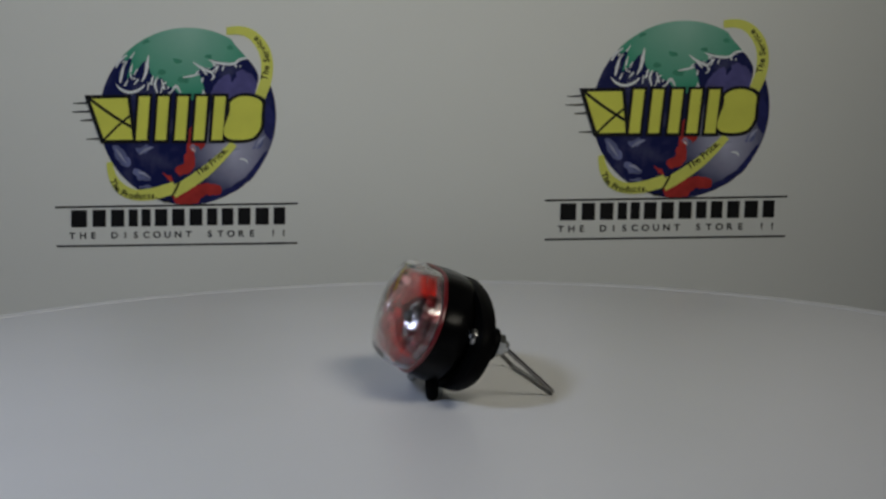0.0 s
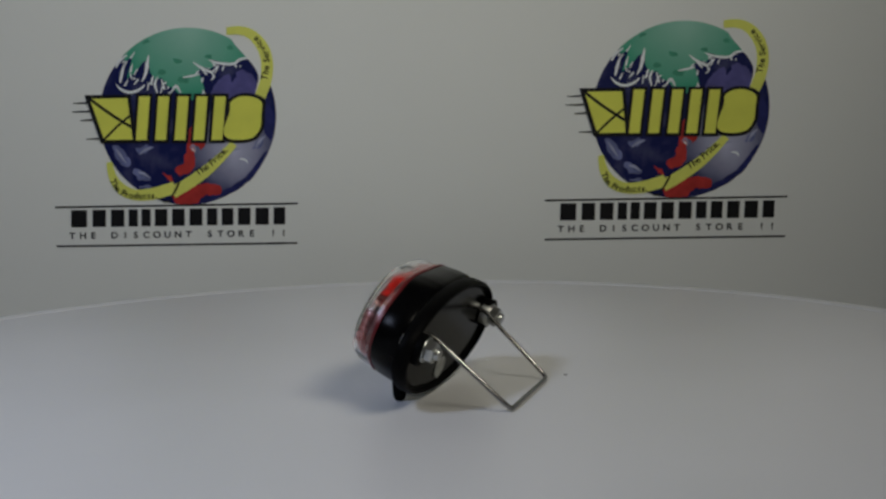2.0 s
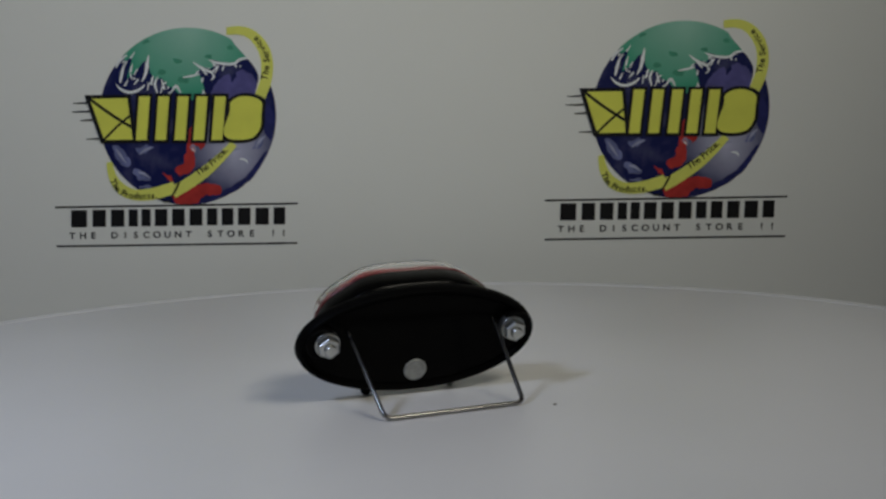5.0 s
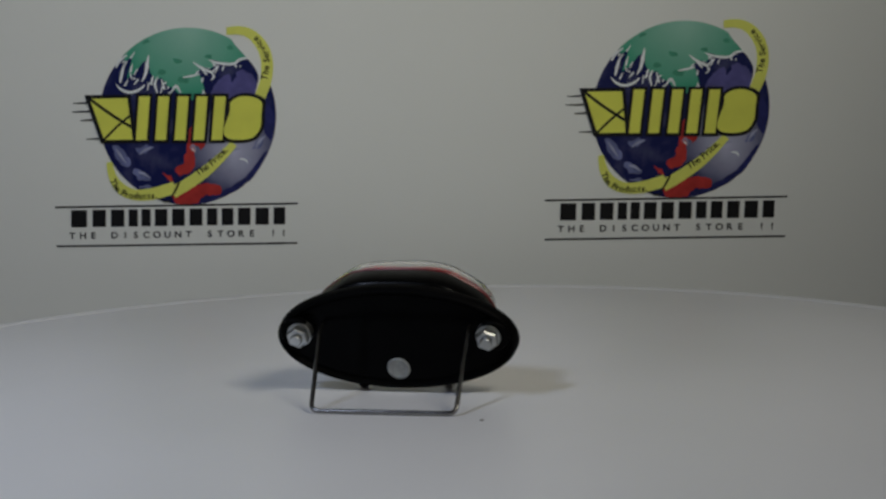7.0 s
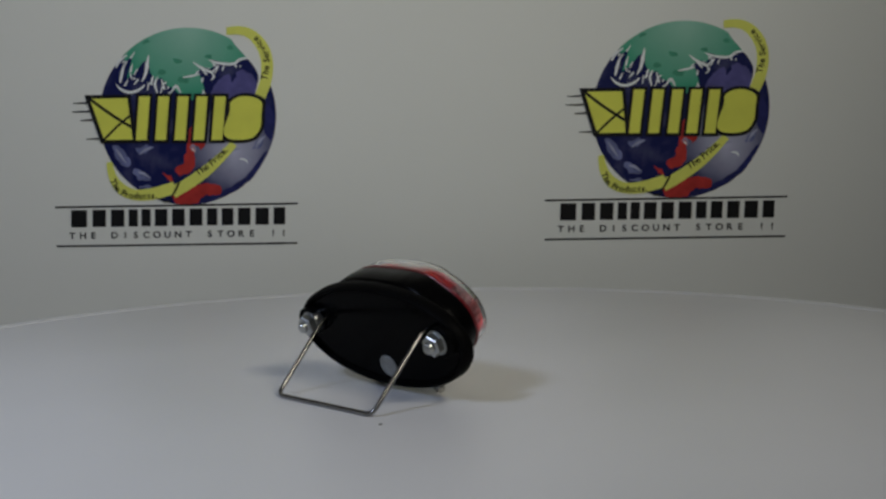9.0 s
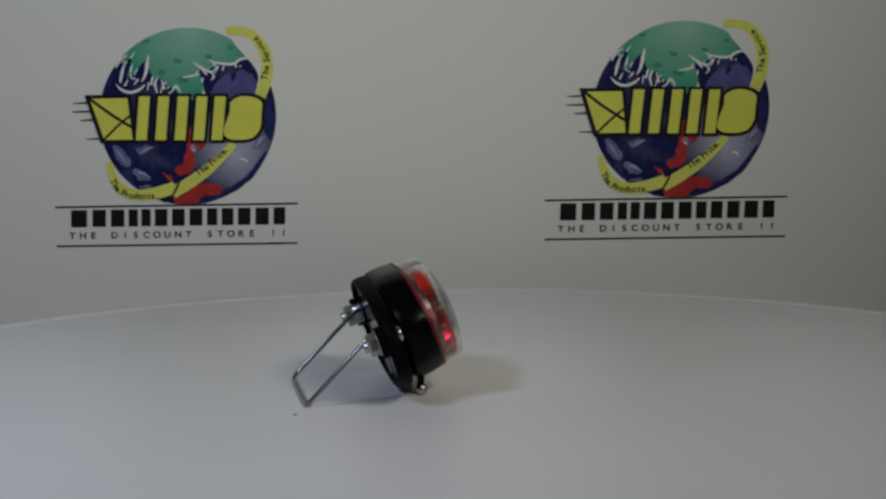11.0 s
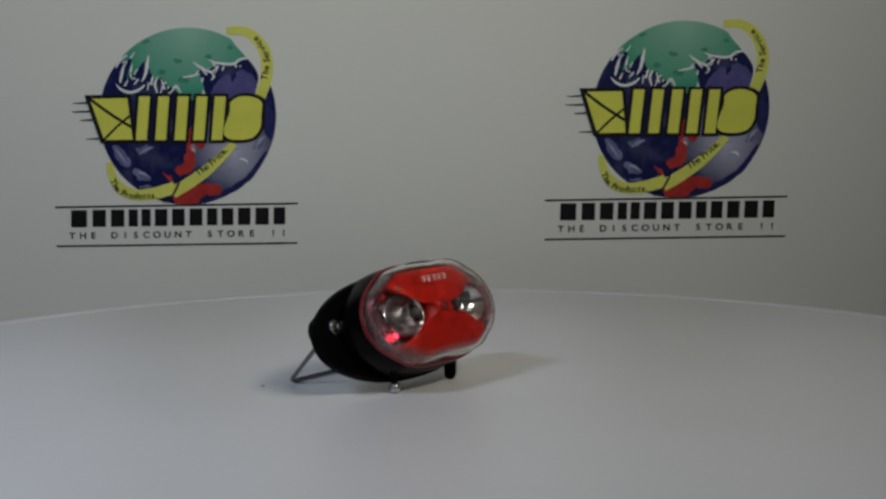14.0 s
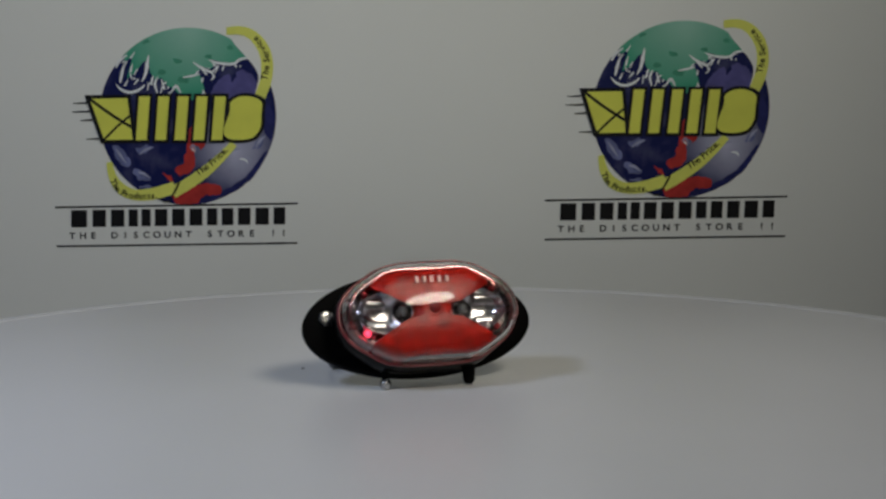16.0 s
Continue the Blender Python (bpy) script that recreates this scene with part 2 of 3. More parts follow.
def glyph(ch):
    """Triangles of one heavy character of the built-in font, height about 0.7."""
    if ch not in GLYPHS:
        cu = bpy.data.curves.new("glyph", "FONT")
        cu.body, cu.offset = ch, 0.022
        ob = new("glyph", cu)
        bpy.context.view_layer.update()
        me = ob.to_mesh()
        vs = [(v.co.x, v.co.y) for v in me.vertices]
        fs = [tuple(f.vertices) for f in me.polygons]
        ob.to_mesh_clear()
        bpy.data.objects.remove(ob)
        bpy.data.curves.remove(cu)
        GLYPHS[ch] = (vs, fs, min(v[0] for v in vs), max(v[0] for v in vs))
    return GLYPHS[ch]


def letter(bm, ch, x, y, size, turn, layer, stretch=1.0):
    """Puts one character with its centre's foot at x, y of the grid."""
    vs, fs, lo, hi = glyph(ch)
    c, s = math.cos(turn), math.sin(turn)
    made = []
    for vx, vy in vs:
        a, b = (vx - (lo + hi) / 2) * size * stretch, vy * size
        made.append(bm.verts.new(grid(x + a * c - b * s, y - (a * s + b * c), layer)))
    for f in fs:
        bm.faces.new([made[i] for i in f])


def words_along(text, points, size, layer):
    """Words that follow a curve of the grid."""
    bm = bmesh.new()
    path = smooth_line([(x, y, 0) for x, y in points], 12)
    run = [0.0]
    for a, b in zip(path, path[1:]):
        run.append(run[-1] + (b - a).length)
    wide = [(0.35 if ch == " " else glyph(ch)[3] - glyph(ch)[2] + 0.12) for ch in text]
    total, at = sum(wide), 0.0
    for ch, w in zip(text, wide):
        s = (at + w / 2) / total * run[-1]
        at += w
        if ch == " ":
            continue
        i = next(k for k in range(1, len(run)) if run[k] >= s or k == len(run) - 1)
        q = path[i - 1].lerp(path[i], (s - run[i - 1]) / (run[i] - run[i - 1]))
        d = path[i] - path[i - 1]
        letter(bm, ch, q.x, q.y, size, math.atan2(-d.y, d.x), layer)
    return bm


def wall_print():
    g = tagged(new("wall_print"), "printed wall sign with blue globe, yellow ribbon and black bars", "sign", group="prints on the wall")
    ring = [(332 + 155.5 * math.cos(a), 206 + 156 * math.sin(a)) for a in (2 * math.pi * k / 96 for k in range(96))]
    globe = part("globe", sheet(ring, 0), blended("globe_ink", (0.56, 0.57, 0.72), (0.009, 0.013, 0.085), tuple(grid(414, 266, 0)), 0.035, noisy=0.5), g, "dark blue printed globe")
    # green land over the top
    cap = [(332 + 155.5 * math.cos(a), 206 + 156 * math.sin(a)) for a in (radians(-42 - k * 94 / 30) for k in range(31))]
    coast = [(222, 108), (236, 101), (230, 122), (226, 138), (241, 128), (252, 112), (264, 104), (266, 126), (274, 140), (287, 138), (297, 152), (308, 156),
             (316, 166), (330, 178), (345, 176), (362, 160), (357, 140), (350, 128), (358, 118), (372, 122), (382, 112), (374, 105), (396, 112), (420, 110), (432, 104)]
    part("land", sheet(cap + coast, 1), blended("land_ink", (0.31, 0.58, 0.46), (0.05, 0.34, 0.21), tuple(grid(330, 50, 1)), 0.052), globe, "green printed land")
    for pts in ([(256, 74), (262, 70), (266, 74), (254, 79)], [(306, 104), (320, 106), (322, 112), (310, 110)], [(400, 82), (408, 80), (412, 86), (404, 88)],
                [(366, 96), (374, 98), (372, 104), (362, 102)], [(284, 122), (294, 126), (290, 132), (280, 130)], [(318, 136), (334, 140), (330, 147), (316, 143)]):
        part("land_shade", blob(pts, 2, None, 2.0), GREENDARK, globe)
    for pts in ([(380, 170), (378, 152), (392, 138), (404, 132), (412, 146), (420, 126), (434, 124), (446, 134), (452, 150), (446, 172)],):
        part("sea_patch", blob(pts, 1.5, None, 5.0), PURPLE, globe)
    for pts in ([(200, 258), (216, 262), (232, 284), (226, 296), (210, 284)], [(236, 300), (248, 298), (252, 310), (268, 312), (262, 320), (244, 316)],
                [(246, 330), (258, 326), (268, 330), (256, 334)], [(244, 262), (258, 256), (272, 258), (262, 268), (248, 272)], [(448, 262), (456, 246), (466, 240), (462, 258)]):
        part("cloud", blob(pts, 1.5, None, 5.0), CLOUD, globe)
    for pts in ([(338, 222), (356, 222), (358, 246), (364, 254), (356, 264), (346, 258), (344, 284), (338, 304), (316, 308), (310, 296), (324, 288), (330, 262)],
                [(306, 346), (326, 338), (350, 326), (378, 324), (392, 334), (386, 344), (362, 346), (346, 358), (322, 361), (310, 356)],
                [(290, 306), (300, 310), (308, 320), (298, 318)]):
        part("red_land", blob(pts, 1.7, None, 4.0), REDINK, globe, "red printed land")
    for pts, w in (([(207, 149), (216, 158), (230, 163), (246, 159), (257, 150)], (1, 5, 5, 3)), ([(214, 146), (217, 130), (221, 116), (227, 108)], (3, 6, 3, 2)),
                   ([(264, 98), (261, 116), (258, 132), (252, 144)], (2, 6, 5, 2)), ([(207, 120), (213, 108), (226, 98)], (3, 5, 2)), ([(268, 150), (272, 134)], (5, 2)),
                   ([(279, 164), (275, 148), (280, 136)], (2, 5, 2)), ([(292, 158), (286, 140)], (4, 2)), ([(304, 162), (312, 152), (320, 164)], (2, 6, 2)),
                   ([(370, 106), (388, 112), (412, 113), (424, 105), (438, 103)], (2, 5, 5, 3)), ([(342, 110), (358, 121), (374, 127), (382, 120)], (2, 5, 4, 2)),
                   ([(324, 137), (340, 134), (354, 131)], (2, 4, 1)), ([(359, 163), (362, 172), (366, 180)], (7, 5, 1)), ([(374, 128), (378, 136), (372, 142)], (3, 4, 1)),
                   ([(424, 280), (434, 282), (438, 288)], (3, 4, 1)), ([(236, 112), (232, 128)], (1, 4)), ([(246, 140), (238, 150)], (4, 1)), ([(284, 166), (290, 148)], (1, 4)), ([(262, 160), (264, 146)], (1, 4)), ([(298, 166), (306, 160)], (4, 2)), ([(386, 116), (380, 130)], (4, 1)), ([(352, 118), (366, 132)], (1, 4)), ([(222, 152), (228, 140)], (4, 1)), ([(240, 92), (232, 104)], (1, 3)), ([(340, 262), (346, 268)], (4, 1))):
        part("coastline", stroke(pts, w, 2.5), WHITEINK, globe, "white printed coast line")
    rng = random.Random(4)
    for (x0, y0), (x1, y1) in zip(coast, coast[1:]):
        f = rng.random()
        x, y = x0 + (x1 - x0) * f + rng.uniform(-3, 3), y0 + (y1 - y0) * f + rng.uniform(-2, 6)
        dx, dy = rng.uniform(-7, 5), rng.uniform(4, 12)
        part("coastline", stroke([(x, y), (x + dx * 0.6, y + dy * 0.5), (x + dx, y + dy)], (rng.uniform(1, 2), rng.uniform(2, 4), 0.8), 2.3, steps=3), WHITEINK, globe, "white printed coast line")
    # pale gap inside the ribbon and the dark sea beyond it
    part("ribbon_gap", blob([(408, 68), (433, 100), (447, 116), (456, 136), (451, 166), (460, 168), (470, 142), (468, 112), (456, 84), (436, 66)], 2.7), PAPER, globe, "unprinted pale gap beside the ribbon")
    part("sea_patch", blob([(473, 168), (478, 186), (484, 202), (485, 224), (480, 246), (471, 240), (464, 218), (465, 192)], 1.6, None, 2.0), NAVY, globe)
    part("sea_patch", blob([(322, 352), (360, 350), (402, 334), (440, 306), (462, 276), (472, 268), (456, 302), (430, 328), (398, 347), (362, 358), (336, 360)], 1.6, None, 3.0), NAVY, globe)
    for pts, w in (([(424, 286), (432, 280), (441, 278)], (1, 4, 1)), ([(452, 262), (458, 250), (468, 240)], (1, 6, 2)), ([(398, 272), (412, 264), (426, 262)], (2, 5, 1)), ([(206, 262), (214, 274), (224, 288)], (1, 5, 1)), ([(244, 304), (254, 306), (266, 314)], (2, 6, 1)), ([(248, 272), (258, 264), (270, 260)], (1, 5, 1)), ([(336, 262), (342, 256), (348, 266)], (1, 4, 1))):
        part("cloud", stroke(pts, w, 2.2), HAZE, globe)
    # ribbon round the globe
    ribbon = part("ribbon", stroke([(400, 56), (424, 55), (446, 64), (464, 86), (471, 112), (469, 142), (461, 166), (452, 184)], (13, 16, 20, 21, 20, 18), 3), LIME, g, "lime yellow printed ribbon")
    stern = part("ribbon", stroke([(194, 286), (201, 314), (216, 334), (240, 344), (272, 342), (310, 331)], (10, 15, 20, 19, 21, 22), 3), LIME, g, "lime yellow printed ribbon")
    price = part("ribbon", stroke([(306, 340), (332, 325), (362, 304), (388, 281), (414, 253)], (22, 21, 20, 17, 13), 4), LIME, g, "lime yellow printed ribbon")
    part("arrow_edge", stroke([(318, 320), (311, 336), (302, 352)], (4, 4, 2), 5), INK, price)
    part("arrow_edge", stroke([(284, 353), (294, 356), (303, 354)], (1, 4, 2), 5), INK, stern)
    part("lettering", words_along("The Service", [(470, 143), (475, 115), (471, 90), (452, 64)], 15, 5), INK, ribbon)
    part("lettering", words_along("The Price.", [(350, 311), (374, 294), (404, 266)], 16, 5), INK, price)
    part("lettering", words_along("The Products.", [(195, 318), (207, 338), (232, 350), (279, 350)], 15, 5), INK, stern)
    # envelope and slanted blocks
    bm = sheet([(152, 168), (232, 167), (243, 252), (180, 253)], 6)
    back = part("badge_backing", bm, INK, g, "black outline of the yellow badge")
    part("envelope", sheet([(161, 174), (227, 173), (236, 246), (186, 247)], 7), YELLOW, back, "yellow envelope shape")
    part("envelope_fold", stroke([(158, 172), (190, 196), (216, 213), (236, 225)], (5, 5), 8, steps=3), INK, back)
    part("envelope_fold", stroke([(184, 248), (210, 222), (234, 202)], (4, 4), 8.2, steps=3), INK, back)
    for a, b, y in ((131, 162, 182), (129, 165, 197), (144, 170, 212), (154, 186, 245)):
        part("speed_line", stroke([(a, y), ((a + b) / 2, y - 0.5), (b, y - 1)], (0.8, 3.5), 6), GREYINK, back)
    for k, top in enumerate((257, 291, 325, 358, 390)):
        w, low = 9.6, top - 6
        part("block_outline", sheet([(top - w - 5, 165), (top + w + 5, 165), (low + w + 5, 252), (low - w - 5, 252)], 6 + 0.1 * k), INK, back)
        part("block", sheet([(top - w, 170), (top + w, 170), (low + w, 247), (low - w, 247)], 7.2 + 0.1 * k), YELLOW, back, "yellow slanted block")
    r1 = [(402, 196), (404, 176), (424, 165), (450, 166), (468, 176), (468, 198), (466, 226), (452, 246), (424, 252), (398, 248), (390, 232)]
    part("block_outline", blob(r1, 6.8), INK, back)
    r2 = [(430 + (x - 430) * 0.85, 208 + (y - 208) * 0.88) for x, y in r1]
    part("block", blob(r2, 8.0), YELLOW, back, "yellow rounded block")
    # two rules with the shop's name as bars and its motto between them
    part("rule", stroke([(98, 366.5), (313, 363), (527, 359.5)], (3.3, 3.3), 1), GREYINK, g, "thin black rule")
    part("rule", stroke([(100, 436.5), (313, 433.5), (527, 430.5)], (3.3, 3.3), 1), GREYINK, g, "thin black rule")
    widths = (38, 32, 32, 22, 22, 30, 30, 31, 25, 28, 30, 32, 28)
    gap = (388 - sum(widths)) / 12
    x = 121.0
    for w in widths:
        y = 386 - (x - 121) * 0.0142
        q = 0.13 * w
        part("name_bar", sheet([(x + q, y - 14.5), (x + w - q, y - 14.5), (x + w - q, y + 16), (x + q, y + 16)], 1), INK, g)
        x += w + gap
    bm = bmesh.new()
    for k, ch in enumerate("THE DISCOUNT STORE !!"):
        if ch != " ":
            xx = 128 + 18.75 * k
            letter(bm, ch, xx, 423.0 - (xx - 128) * 0.0142, 16.0, radians(0.8), 1, 1.08)
    part("motto", bm, INK, g)
    return g


PRINT = wall_print()
PRINT.location = (-0.18631, WALL_Y, 0.07542)
copy_thing(PRINT, pose(0.18085, WALL_Y, 0.07454))

# ---------------- the bicycle light ----------------
TILT = radians(23.6)
PLATE_TILT = radians(19.5)


def leaning(tilt, y, z):
    return Matrix(((1, 0, 0, 0), (0, math.sin(tilt), -math.cos(tilt), y), (0, math.cos(tilt), math.sin(tilt), z), (0, 0, 0, 1)))


BODY = leaning(TILT, -0.0036, 0.0284)
PLATE = leaning(PLATE_TILT, -0.0040, 0.0284)
MM = 0.001
RING = 120


def ellipse_r(a, b):
    return lambda t: 1.0 / math.sqrt((math.cos(t) / a) ** 2 + (math.sin(t) / b) ** 2)


def octagon_r():
    """Radius by angle of the stretched, soft-cornered octagon of the lens."""
    pts = [Vector(p) for p in ((18.6, 21.9), (34.4, 11.6), (39, 4.2), (39, -4.2), (34.4, -11.6), (18.6, -21.9), (-18.6, -21.9), (-34.4, -11.6), (-39, -4.2), (-39, 4.2), (-34.4, 11.6), (-18.6, 21.9))]
    for _ in range(2):
        pts = [a.lerp(b, f) for a, b in zip(pts, pts[1:] + pts[:1]) for f in (0.17, 0.83)]

    def r(t):
        d = Vector((math.cos(t), math.sin(t)))
        best = 0.0
        for a, b in zip(pts, pts[1:] + pts[:1]):
            e = b - a
            den = d.x * e.y - d.y * e.x
            if abs(den) > 1e-9:
                k = (a.x * e.y - a.y * e.x) / den
                s = (a.x * d.y - a.y * d.x) / den
                if k > 0 and -1e-6 <= s <= 1 + 1e-6:
                    best = max(best, k)
        return best
    return r


OCT = octagon_r()
OCT_TABLE = [OCT(2 * math.pi * i / RING) for i in range(RING)]


def oval(a, b, n, vc, tip=None):
    """An oval ring at height n; tip: its height at the two ends."""
    f = ellipse_r(a, b)
    d = 0.0 if tip is None else n - tip
    return [(MM * f(t) * math.cos(t), MM * (vc + f(t) * math.sin(t)), MM * (n - d * math.cos(t) ** 4)) for t in (2 * math.pi * i / RING for i in range(RING))]


def octo(inset, n, vc):
    """A ring of the lens outline, drawn in by inset."""
    out = []
    for i in range(RING):
        t = 2 * math.pi * i / RING
        r = OCT_TABLE[i] - inset
        out.append((MM * r * math.cos(t), MM * (vc + r * math.sin(t)), MM * n))
    return out


def tilted(bm, m=BODY):
    bmesh.ops.transform(bm, matrix=m, verts=bm.verts)
    return bm


def shifted(bm, x, v, n, m=BODY):
    bmesh.ops.transform(bm, matrix=Matrix.Translation((MM * x, MM * v, MM * n)), verts=bm.verts)
    return tilted(bm, m)


VC = -5.2      # height of the lens's centre on the body


def bicycle_light():
    g = tagged(new("bicycle_light"), "black and red rear bicycle light propped on a wire stand", "bicycle light")
    # back plate with its lip
    vp = -5.1
    part("mounting_plate", tilted(loft([oval(46, 20, 2.2, vp), oval(48, 21.2, 2.0, vp), oval(49, 21.9, 0, vp), oval(50.2, 22.7, 0.1, vp), oval(51.3, 23.6, 1.4, vp),
         oval(51.6, 23.7, 5.4, vp, 4.6), oval(51.1, 22.9, 6.6, vp, 5.8), oval(47.5, 21, 6.9, vp, 6.2)]), PLATE), MATT, g, "black oval plastic mounting plate", True)
    part("back_panel", tilted(loft([oval(45.5, 19.6, 2.6, vp), oval(47.0, 20.6, 2.2, vp), oval(46.6, 20.4, 1.9, vp), oval(45.8, 19.8, 1.8, vp)]), PLATE), GLOSS, g, "glossy black back panel")
    # housing
    part("housing", tilted(loft([octo(2.5, 5.0, VC), octo(0.2, 7.6, VC), octo(-1.0, 8.3, VC), octo(-1.4, 9.3, VC), octo(-1.4, 13.5, VC), octo(-0.8, 18.6, VC), octo(-0.3, 19.8, VC), octo(1.4, 19.9, VC)])),
         BLACK, g, "glossy black plastic housing", True)
    part("seal", tilted(loft([octo(1.2, 19.8, VC), octo(-0.4, 19.8, VC), octo(-0.7, 20.2, VC), octo(-0.6, 20.9, VC), octo(-0.1, 21.3, VC), octo(1.2, 21.3, VC)], loop=True)), REDSEAL, g, "thin red sealing ring", True)
    # clear cap: steep side wall, rounded shoulder and a gently domed top, with inner and outer skin
    def cap_rings(inset, top):
        def crown(x, y):
            v = y / MM - VC
            return top - (x / MM) ** 2 / 224 - v * v / 96
        rim = octo(inset + 4.6, 0.0, VC)
        rings = []
        for d, part_way in ((0.0, 0.0), (0.15, 0.3), (0.4, 0.6), (0.8, 0.78), (1.6, 0.89), (2.9, 0.965), (4.6, 1.0)):
            rings.append([(x, y, MM * (21.4 + (crown(u, w) - 21.4) * part_way)) for (x, y, z), (u, w, q) in zip(octo(inset + d, 0.0, VC), rim)])
        for k in (0.94, 0.87, 0.78, 0.67, 0.54, 0.40, 0.26, 0.12, 0.03):
            rings.append([(u * k, MM * VC + (w - MM * VC) * k, MM * crown(u * k, MM * VC + (w - MM * VC) * k)) for u, w, q in rim])
        return rings
    lens = part("lens", tilted(loft(list(reversed(cap_rings(1.6, 33.9))) + cap_rings(0.3, 35.1))), LENS, g, "clear plastic domed lens", True)
    lens.visible_shadow = False
    # chromed tray behind the lens
    part("reflector_tray", tilted(loft([octo(2.6, 20.2, VC), octo(2.4, 21.0, VC), octo(3.4, 23.6, VC), octo(4.0, 23.7, VC), octo(5.0, 21.6, VC), octo(7.6, 20.8, VC)])), FACET, g, "silver reflector tray", True)
    for inset, n, thick in ((2.4, 22.0, 0.7), (2.6, 23.6, 0.6), (2.9, 25.2, 0.5), (3.3, 26.9, 0.45)):
        part("inner_ring", tilted(loft([octo(inset, n, VC), octo(inset + 0.1, n + thick, VC), octo(inset + 1.0, n + thick, VC), octo(inset + 1.0, n, VC)], loop=True)), PINK, g, "pink clear ridge inside the lens", True).visible_shadow = False
    # red bow-tie reflector
    half = [(17.2, 18.8), (23.4, 15.0), (26.8, 12.6), (25.6, 10.8), (20.5, 9.9), (15.2, 8.6), (11.2, 6.2), (9.0, 3.2), (8.3, 0.0), (9.0, -3.4), (11.2, -6.2), (15.2, -8.6), (20.5, -10.3), (26.0, -11.6), (27.4, -13.2), (24.0, -15.4), (17.2, -18.8)]
    tie = half + [(-x, y) for x, y in reversed(half)]

    def tie_ring(k, n):
        return [(MM * x * k, MM * (VC - 0.8 + y * (1 - (1 - k) * 1.3)), MM * n) for x, y in tie]
    part("reflector", tilted(loft([tie_ring(1.0, 21.0), tie_ring(1.0, 26.2), tie_ring(0.96, 28.0), tie_ring(0.90, 29.2), tie_ring(0.80, 30.0), tie_ring(0.45, 30.9)])), RED, g, "translucent red bow-tie prism reflector", True)
    # name on the upper wing as bars
    for k in range(5):
        x = -6.4 + 3.3 * k
        part("name_bar", tilted(box((MM * (x - 0.7), MM * (VC + 11.2), MM * 29.0), (MM * (x + 0.7), MM * (VC + 13.8), MM * 30.9))), PALE, g, "pale raised bar")
    # two mirrored troughs, each with a large lamp at its inner end and two small ringed lamps at its outer corners
    for s in (-1, 1):
        rings = []
        for k, n in ((1.0, 26.4), (0.97, 26.6), (0.93, 26.0), (0.84, 24.4), (0.70, 22.8), (0.52, 21.6), (0.32, 21.0), (0.10, 20.8)):
            rings.append([(MM * (20.6 * s + s * 11.8 * k * math.cos(t)), MM * (VC - 0.2 + 9.3 * k * math.sin(t) * (1 - 0.16 * math.cos(t))), MM * n) for t in (2 * math.pi * i / 48 for i in range(48))])
        trough = part("trough", tilted(loft(rings, cap=False)), CHROME, g, "smooth mirrored reflector trough", True)
        part("trough_floor", tilted(loft([[(x, y, MM * 20.7) for x, y, z in rings[-1]], [(x, y, MM * 20.85) for x, y, z in rings[-1]]])), CHROME, trough)
        bowl = part("bowl", shifted(turned([(MM * r, MM * n) for r, n in ((4.7, 20.6), (4.7, 26.2), (4.4, 26.5), (4.0, 26.2), (3.7, 23.2), (2.7, 22.6), (1.4, 22.4))], 36), 13.0 * s, VC - 0.2, 0), CHROME, g, "round chromed bowl", True)
        part("led", shifted(turned([(MM * r, MM * n) for r, n in ((2.4, 22.4), (2.4, 26.6), (2.15, 27.9), (1.5, 28.7), (0.7, 29.1), (0.2, 29.15))], 28), 13.0 * s, VC - 0.2, 0), LEDDARK, bowl, "unlit lamp in a clear bulb", True)
        for k, (v0, v1) in enumerate(((2.4, 6.0), (-5.4, -2.2))):
            bm = bevelled(box((MM * 19.4, MM * v0, MM * 21.2), (MM * 30.2, MM * v1, MM * (23.8 - 0.5 * k))), MM * 0.7, 3)
            bmesh.ops.rotate(bm, cent=(MM * 24.8, MM * (v0 + v1) / 2, MM * 23.0), matrix=Matrix.Rotation(radians(14 - 26 * k), 3, "X"), verts=bm.verts)
            if s < 0:
                bmesh.ops.scale(bm, vec=(-1, 1, 1), verts=bm.verts)
            part("mirror_strip", shifted(bm, 0, VC - 0.2, 0.2), CHROME, trough, "bright mirrored step", True)
        for v, lit in ((8.6, False), (-8.0, s < 0)):
            ring = part("lamp_ring", shifted(turned([(MM * r, MM * n) for r, n in ((2.4, 22.0), (2.5, 28.2), (2.9, 28.5), (3.3, 28.2), (3.4, 22.0))], 30), 28.2 * s, VC + v, -1.8), RIM, g, "pale clear ring round a small lamp", True)
            part("led", shifted(turned([(MM * r, MM * n) for r, n in ((1.6, 22.0), (1.6, 26.0), (1.3, 27.2), (0.7, 27.8), (0.1, 27.9))], 22), 28.2 * s, VC + v, -1.8), GLOW if lit else LEDDIM, ring, "lit red lamp" if lit else "unlit dark red lamp", True)
        for v in (-6.0, -3.0, 0.0, 3.0, 6.0):
            bm = bevelled(box((MM * 33.2, MM * (v - 0.35), MM * 21.0), (MM * 35.2, MM * (v + 0.35), MM * 28.2)), MM * 0.15, 1)
            if s < 0:
                bmesh.ops.scale(bm, vec=(-1, 1, 1), verts=bm.verts)
                bmesh.ops.reverse_faces(bm, faces=bm.faces)
            part("rib", shifted(bm, 0, VC, 0), RIM, g, "thin clear rib")
        bm = bevelled(box((MM * 35.5, MM * -6.4, MM * 21.0), (MM * 36.0, MM * 6.4, MM * 28.0)), MM * 0.15, 1)
        if s < 0:
            bmesh.ops.scale(bm, vec=(-1, 1, 1), verts=bm.verts)
            bmesh.ops.reverse_faces(bm, faces=bm.faces)
